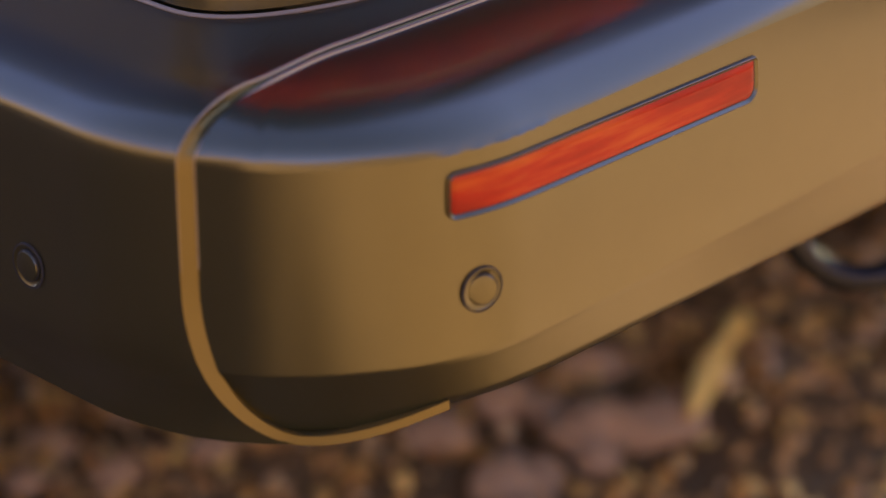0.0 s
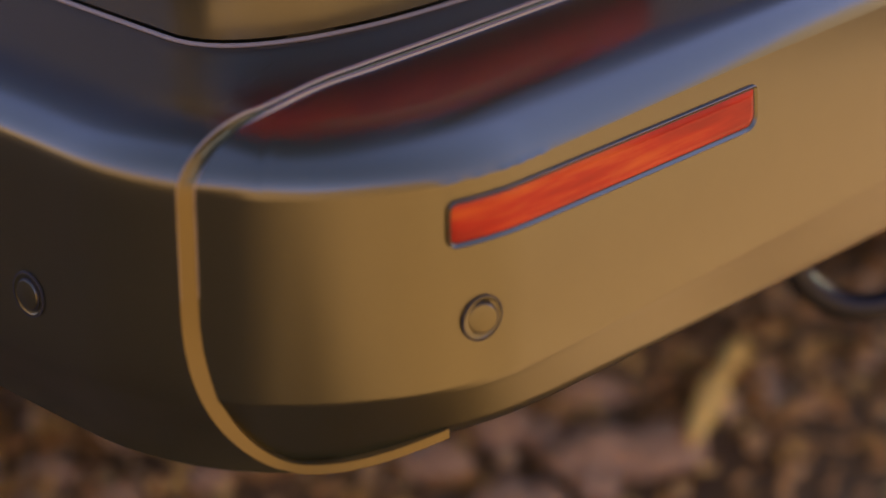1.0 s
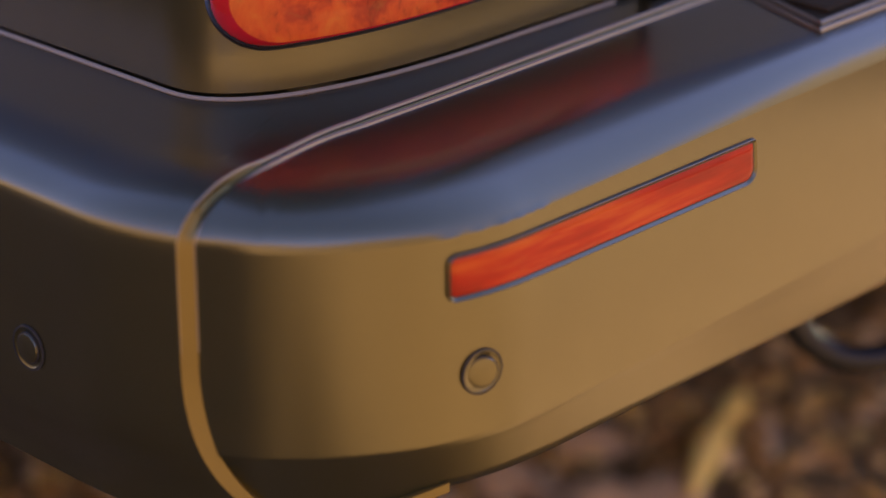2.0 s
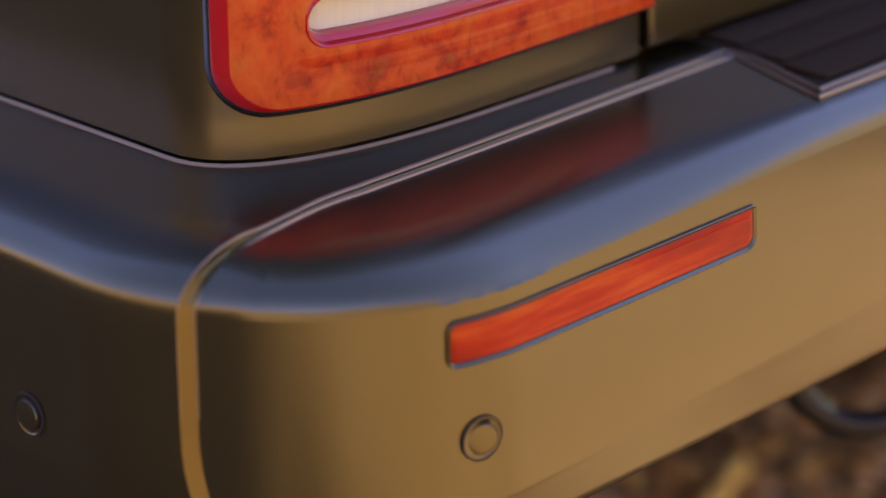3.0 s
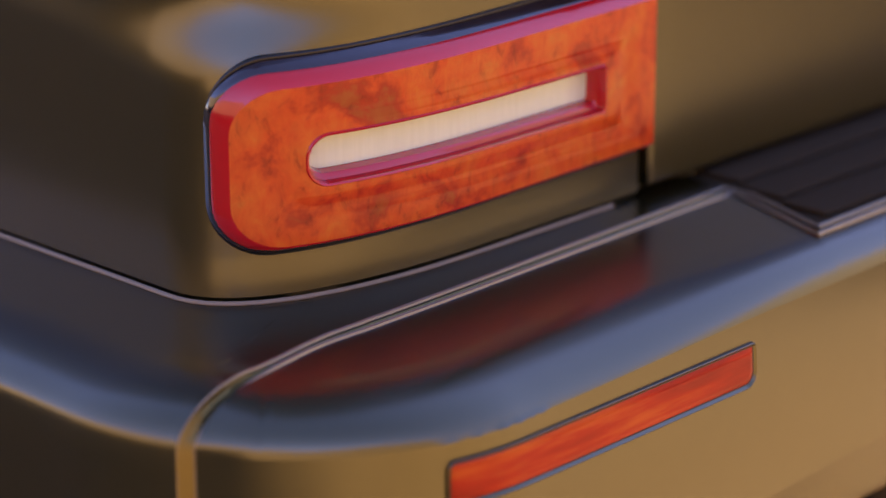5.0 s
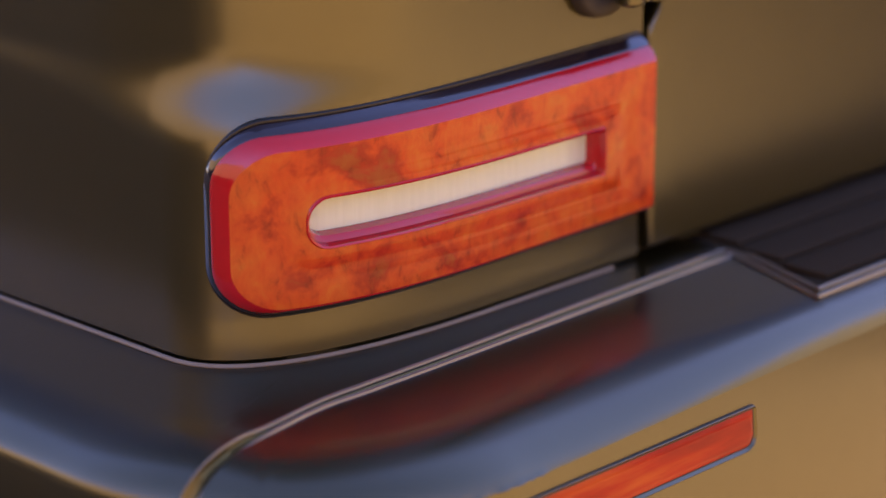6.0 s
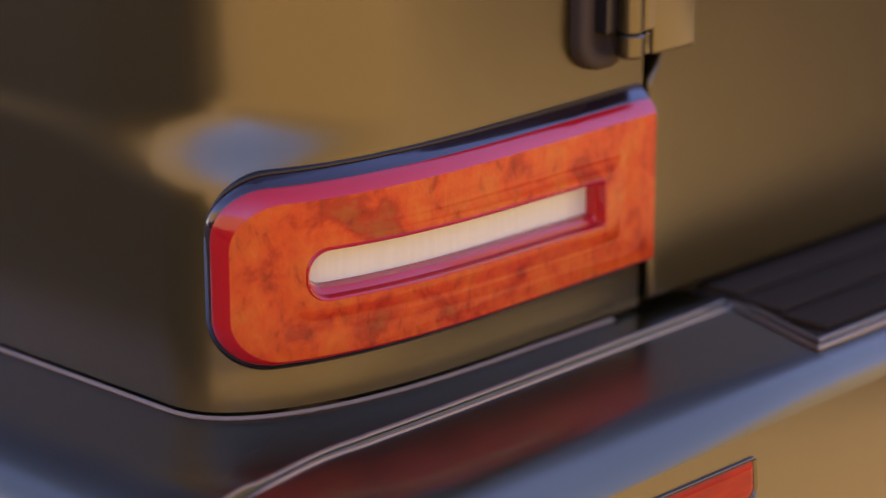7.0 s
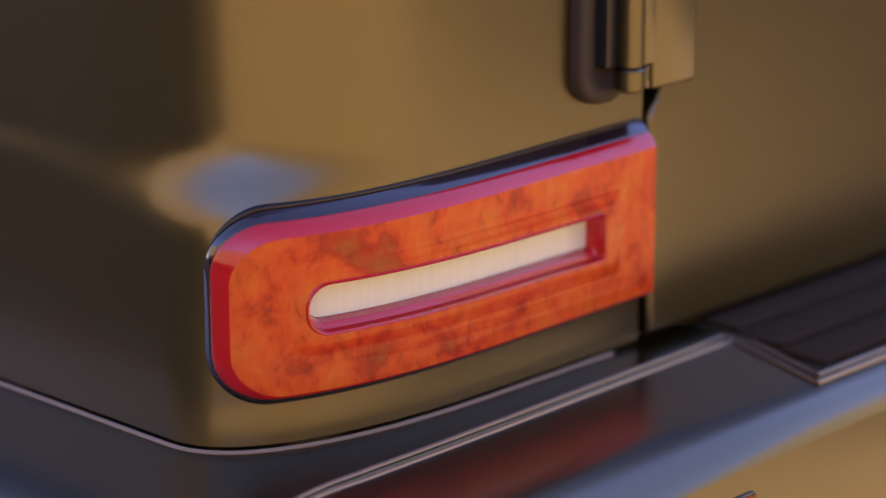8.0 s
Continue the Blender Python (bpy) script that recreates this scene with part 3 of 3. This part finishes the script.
# ================= tail lamp =================
def build_lamp():
    s0, s1, z0, z1 = 0.9526, 1.2935, 0.7092, 0.8280
    rad = (0.036, 0.004, 0.003, 0.036)

    def put(ring, o):
        """The lamp's outline drops a little towards the car's flank."""
        return [BODY.at(s, o, z + (s - s1) * (0.010 + 0.008 * (z - z0) / (z1 - z0))) for s, z in ring]

    def outline(i, top=0.0, bot=0.0, left=0.0):
        return ring_sz(s0 + i + left, s1 - i * 0.3, z0 + i + bot, z1 - i - top, [max(0.001, q - i * 0.9) for q in rad])

    def at(i, o, **kw):
        return put(outline(i, **kw), o)
    E = dict(left=-0.0034, bot=-0.0024)
    base = Shape().grid([at(-0.0020, -0.012), at(-0.0020, 0.0010), at(-0.0014, 0.0018), at(-0.0004, 0.0018), at(0.0002, 0.001)], True)
    lamp = base.done("tail_lamp", black, car, "orange-red tail lamp with a pale bar and black rim")
    Shape().grid([at(0.0, 0.001), at(0.0022, 0.0042, **E), at(0.0044, 0.0072, **E), at(0.0058, 0.0086, **E), at(0.0062, 0.0088, **E)], True).done("lens_border", smoke_mat, lamp, "dark smoky lens border")
    F = dict(top=0.0046, bot=-0.0024, left=0.0024)
    side = Shape().grid([at(0.0062, 0.0088, **E), at(0.0070, 0.0118, top=0.001, left=-0.0022, bot=-0.0025), at(0.0086, 0.0154, **F), at(0.0100, 0.0162, **F)], True)
    side.done("lens_rim", red_mat, lamp, "deep red glossy lens edge")
    # front face round the recess of the pale bar
    outer = outline(0.0100, **F)
    o0 = (1.0050, 1.2415, 0.7478, 0.7785)
    r_in = (0.0135, 0.004, 0.004, 0.0135)
    inner = ring_sz(*o0, r_in)
    depth = (0.0162, 0.0162, 0.0162, 0.0162, 0.0160, 0.0153, 0.0149, 0.0153, 0.0160, 0.0162, 0.0162)
    first = put(outer, 0.0162)
    front = []
    for k in range(11):
        row = []
        for p, (a, b) in zip(first, zip(outer, inner)):
            za = p.z
            row.append(BODY.at(a[0] + (b[0] - a[0]) * k / 10, depth[k], za + (b[1] - za) * k / 10))
        front.append(row)
    Shape().grid(front, True).done("lens", lens_mat, lamp, "mottled orange lens")

    def rec(i, o, low=0.0):
        return [BODY.at(s, o, z) for s, z in ring_sz(o0[0] + i, o0[1] - i, o0[2] + i + low, o0[3] - i, [max(0.001, q - i * .6) for q in r_in])]
    Shape().grid([rec(-0.001, 0.0161), rec(-0.0003, 0.0174), rec(0.0008, 0.0168), rec(0.0012, 0.010), rec(0.0018, 0.009, 0.0020), rec(0.0022, 0.0082, 0.0026), rec(0.0026, 0.001, 0.0034)], True).done("recess", red_mat, lamp, "red wall of the bar's recess")
    a0 = ring_sz(o0[0] + .0026, o0[1] - .0026, o0[2] + .0060, o0[3] - .0026, [max(.001, q - .0016) for q in r_in])
    a1 = [(min(max(q, o0[0] + .0145), o0[1] - .0145), .7645) for q, _ in a0]
    bar = [[BODY.at(p[0] + (q[0] - p[0]) * k / 4, 0.0018, p[1] + (q[1] - p[1]) * k / 4) for p, q in zip(a0, a1)] for k in range(5)]
    Shape().grid(bar, True).done("light_bar", bar_mat, lamp, "pale ribbed light bar")


build_lamp()


# ================= door hinge =================
def build_hinge():
    def cyl(x, y, r, z0, z1, k=28, ch=0.001):
        def ring(rr, z):
            return [(x + rr * math.cos(2 * math.pi * q / k), y + rr * math.sin(2 * math.pi * q / k), z) for q in range(k)]
        s = Shape().grid([ring(r - ch, z0), ring(r, z0 + ch), ring(r, z1 - ch), ring(r - ch, z1)], True)
        return s.fan(ring(r - ch, z0)).fan(ring(r - ch, z1))
    plate = Shape().box((1.2625, 1.0365, 0.8715), (1.2750, 1.0445, 1.02), 0.002).box((1.2715, 1.0365, 0.8555), (1.3145, 1.0445, 1.02), 0.002).box((1.290, 1.040, 0.8575), (1.3125, 1.064, 1.02), 0.002)
    h = plate.done("door_hinge", paint, car, "bronze-gold exposed door hinge", sharp=60)
    cyl(1.2582, 1.044, 0.0088, 0.8712, 1.02).done("barrel", paint, h)
    cyl(1.2582, 1.044, 0.0092, 0.8560, 0.8703).done("lower_knuckle", paint, h)
    Shape().box((1.2655, 1.0375, 0.8568), (1.2700, 1.0460, 0.8708), 0.0008).done("knuckle_leaf", paint, h)
    cyl(1.2582, 1.044, 0.0070, 0.8550, 0.90).done("pin", steel, h)

    # rounded rubber base on the quarter panel
    def base_ring(i, y):
        return [(s, y, z) for s, z in ring_sz(1.2235 + i, 1.2665 - i, 0.8470 + i, 1.05 - i, (0.020 - i * .7, 0.012 - i * .5, 0.01, 0.01))]
    sh = Shape().grid([base_ring(0, 1.0645), base_ring(0.0004, 1.0575), base_ring(0.002, 1.0548), base_ring(0.0045, 1.0540), base_ring(0.0110, 1.0545), base_ring(0.0125, 1.0570)], True)
    sh.fan(base_ring(0.0125, 1.0570))
    sh.done("hinge_gasket", seal, h, "dark grey rubber hinge base", sharp=60)
    Shape().box((1.2400, 1.048, 0.8715), (1.2590, 1.066, 1.02), 0.0012).done("hinge_leaf", black, h)


build_hinge()


# tow eye below the bumper
def build_tow_eye():
    c = Vector((1.566, 1.05, 0.388))
    sd, up = Vector((0.80, -0.60, 0)), Vector((0.1, 0.1, 0.98))
    pts = [c + sd * (0.066 * math.cos(2 * math.pi * q / 48)) + up * (0.064 * math.sin(2 * math.pi * q / 48)) for q in range(49)]
    sh = Shape().tube(pts, 0.0115, 12, False)
    sh.tube([c + up * 0.055, c + up * 0.10 + Vector((0, 0.06, 0)), c + up * 0.17 + Vector((0, 0.14, 0))], 0.012, 10)
    sh.done("tow_eye", steel, car, "dark steel ring below the bumper")


build_tow_eye()


# ================= loose things on the ground =================
def scatter_stones():
    rng = random.Random(7)
    bm = bmesh.new()
    bmesh.ops.create_icosphere(bm, subdivisions=1, radius=1)
    base = [v.co.copy() for v in bm.verts]
    tri = [tuple(v.index for v in f.verts) for f in bm.faces]
    bm.free()
    sh = Shape()
    for i in range(9000):
        x, y = rng.uniform(0.9, 2.9), rng.uniform(0.7, 3.0)
        patch = noise.noise((x * 2.2, y * 2.2, 9.0))
        if rng.random() > 0.7 + 0.9 * patch:
            continue
        r = 0.004 + 0.009 * rng.random() ** 2
        m = Matrix.LocRotScale((x, y, ground_height(x, y) + r * 0.3), Euler([rng.uniform(0, 6.3) for _ in range(3)]), (r * rng.uniform(0.8, 1.5), r, r * rng.uniform(0.5, 0.9)))
        n = len(sh.v)
        sh.v += [m @ (v * (1 + 0.3 * noise.noise(v * 2 + Vector((i, 0, 0))))) for v in base]
        sh.f += [tuple(n + q for q in t) for t in tri]
    me = bpy.data.meshes.new("gravel")
    me.from_pydata(sh.v, [], sh.f)
    me.materials.append(stone_mat)
    tagged(new("gravel", me), "brown and pale grey loose gravel", "gravel", kind="stuff")


scatter_stones()

rock_mat, tr, bs = material("pale_lilac_rock", (0.5, 0.44, 0.44), 0.85)
c7, f7 = noise_ramp(tr, 30, [(0.3, (0.420, 0.270, 0.130)), (0.7, (0.740, 0.485, 0.280))], 6)
tr.links.new(c7, bs.inputs["Base Color"])
bump(tr, bs, f7, 0.5, 0.004)


def build_rock():
    bm = bmesh.new()
    bmesh.ops.create_icosphere(bm, subdivisions=3, radius=1)
    for v in bm.verts:
        v.co *= 1 + 0.35 * noise.noise(v.co * 1.4) + 0.12 * noise.noise(v.co * 4)
        v.co.z *= 0.55
    me = bpy.data.meshes.new("stone")
    bm.to_mesh(me)
    bm.free()
    for f in me.polygons:
        f.use_smooth = True
    me.materials.append(rock_mat)
    return tagged(new("stone", me), "pale lilac-grey rounded stone half sunk in the ground", "stone", "stones under the car")


def lay_rocks():
    rng = random.Random(5)
    first = build_rock()
    spots = [(1.775, 1.50, 0.034)] + [(rng.gauss(1.60, 0.08), rng.gauss(1.40, 0.05), rng.uniform(0.02, 0.042)) for _ in range(16)]
    spots += [(rng.uniform(1.25, 1.45), rng.uniform(1.55, 1.8), rng.uniform(0.015, 0.03)) for _ in range(6)] + [(rng.uniform(1.75, 2.2), rng.uniform(1.15, 1.6), rng.uniform(0.01, 0.02)) for _ in range(5)]
    for i, (x, y, r) in enumerate(spots):
        m = Matrix.LocRotScale((x, y, r * 0.25), Euler((0, 0, rng.uniform(0, 6.3))), (r, r * rng.uniform(0.7, 1.0), r))
        if i == 0:
            first.matrix_basis = m
        else:
            ob = first.copy()
            scene.collection.objects.link(ob)
            ob.matrix_basis = m


lay_rocks()


def scatter_litter():
    rng = random.Random(11)
    sh = Shape()
    for i in range(3000):
        x, y = rng.uniform(0.9, 2.9), rng.uniform(0.7, 3.0)
        l, w, bend = rng.uniform(0.012, 0.035), rng.uniform(0.005, 0.012), rng.uniform(0.002, 0.010)
        m = Matrix.LocRotScale((x, y, ground_height(x, y) + 0.008), Euler((rng.uniform(-0.4, 0.4), rng.uniform(-0.4, 0.4), rng.uniform(0, 6.3))), None)
        rows = []
        for k in range(4):
            u = k / 3
            ww = w * math.sin(math.pi * (0.12 + 0.8 * u))
            zz = bend * math.sin(math.pi * u)
            rows.append([m @ Vector((l * (u - .5), -ww, zz + 0.002)), m @ Vector((l * (u - .5), 0, zz)), m @ Vector((l * (u - .5), ww, zz + 0.002))])
        sh.grid(rows)
    me = bpy.data.meshes.new("leaf_litter")
    me.from_pydata(sh.v, [], sh.f)
    me.materials.append(litter_mat)
    tagged(new("leaf_litter", me), "dry brown and ochre leaf litter on the gravel", "leaf litter", kind="stuff")


scatter_litter()


def build_fallen_leaf():
    """A curled pale yellow leaf in two lobes."""
    a, b = Vector((1.724, 1.336, 0.036)), Vector((1.924, 1.428, 0.042))
    d = (b - a)
    sd = Vector((-d.y, d.x, 0)).normalized() + Vector((0, 0, 0.4))
    rows = []
    for k in range(25):
        u = k / 24
        w = 0.0130 * math.sin(math.pi * min(1, u / 0.70)) ** 0.6 if u < 0.68 else 0.0125 * math.sin(math.pi * (0.12 + 0.88 * (u - 0.66) / 0.34)) ** 0.7
        w = max(w, 0.003)
        rows.append([a + d * u + sd * (w * q) + Vector((0, 0, -0.006 * abs(q) ** 2 + 0.012 * math.sin(math.pi * u))) for q in (-1, -0.6, -0.2, 0.2, 0.6, 1)])
    ob = Shape().grid(rows).done("fallen_leaf", leaf_mat)
    mod = ob.modifiers.new("thick", "SOLIDIFY")
    mod.thickness = 0.0015
    tagged(ob, "pale yellow curled dry leaf lying on the gravel", "leaf")


build_fallen_leaf()
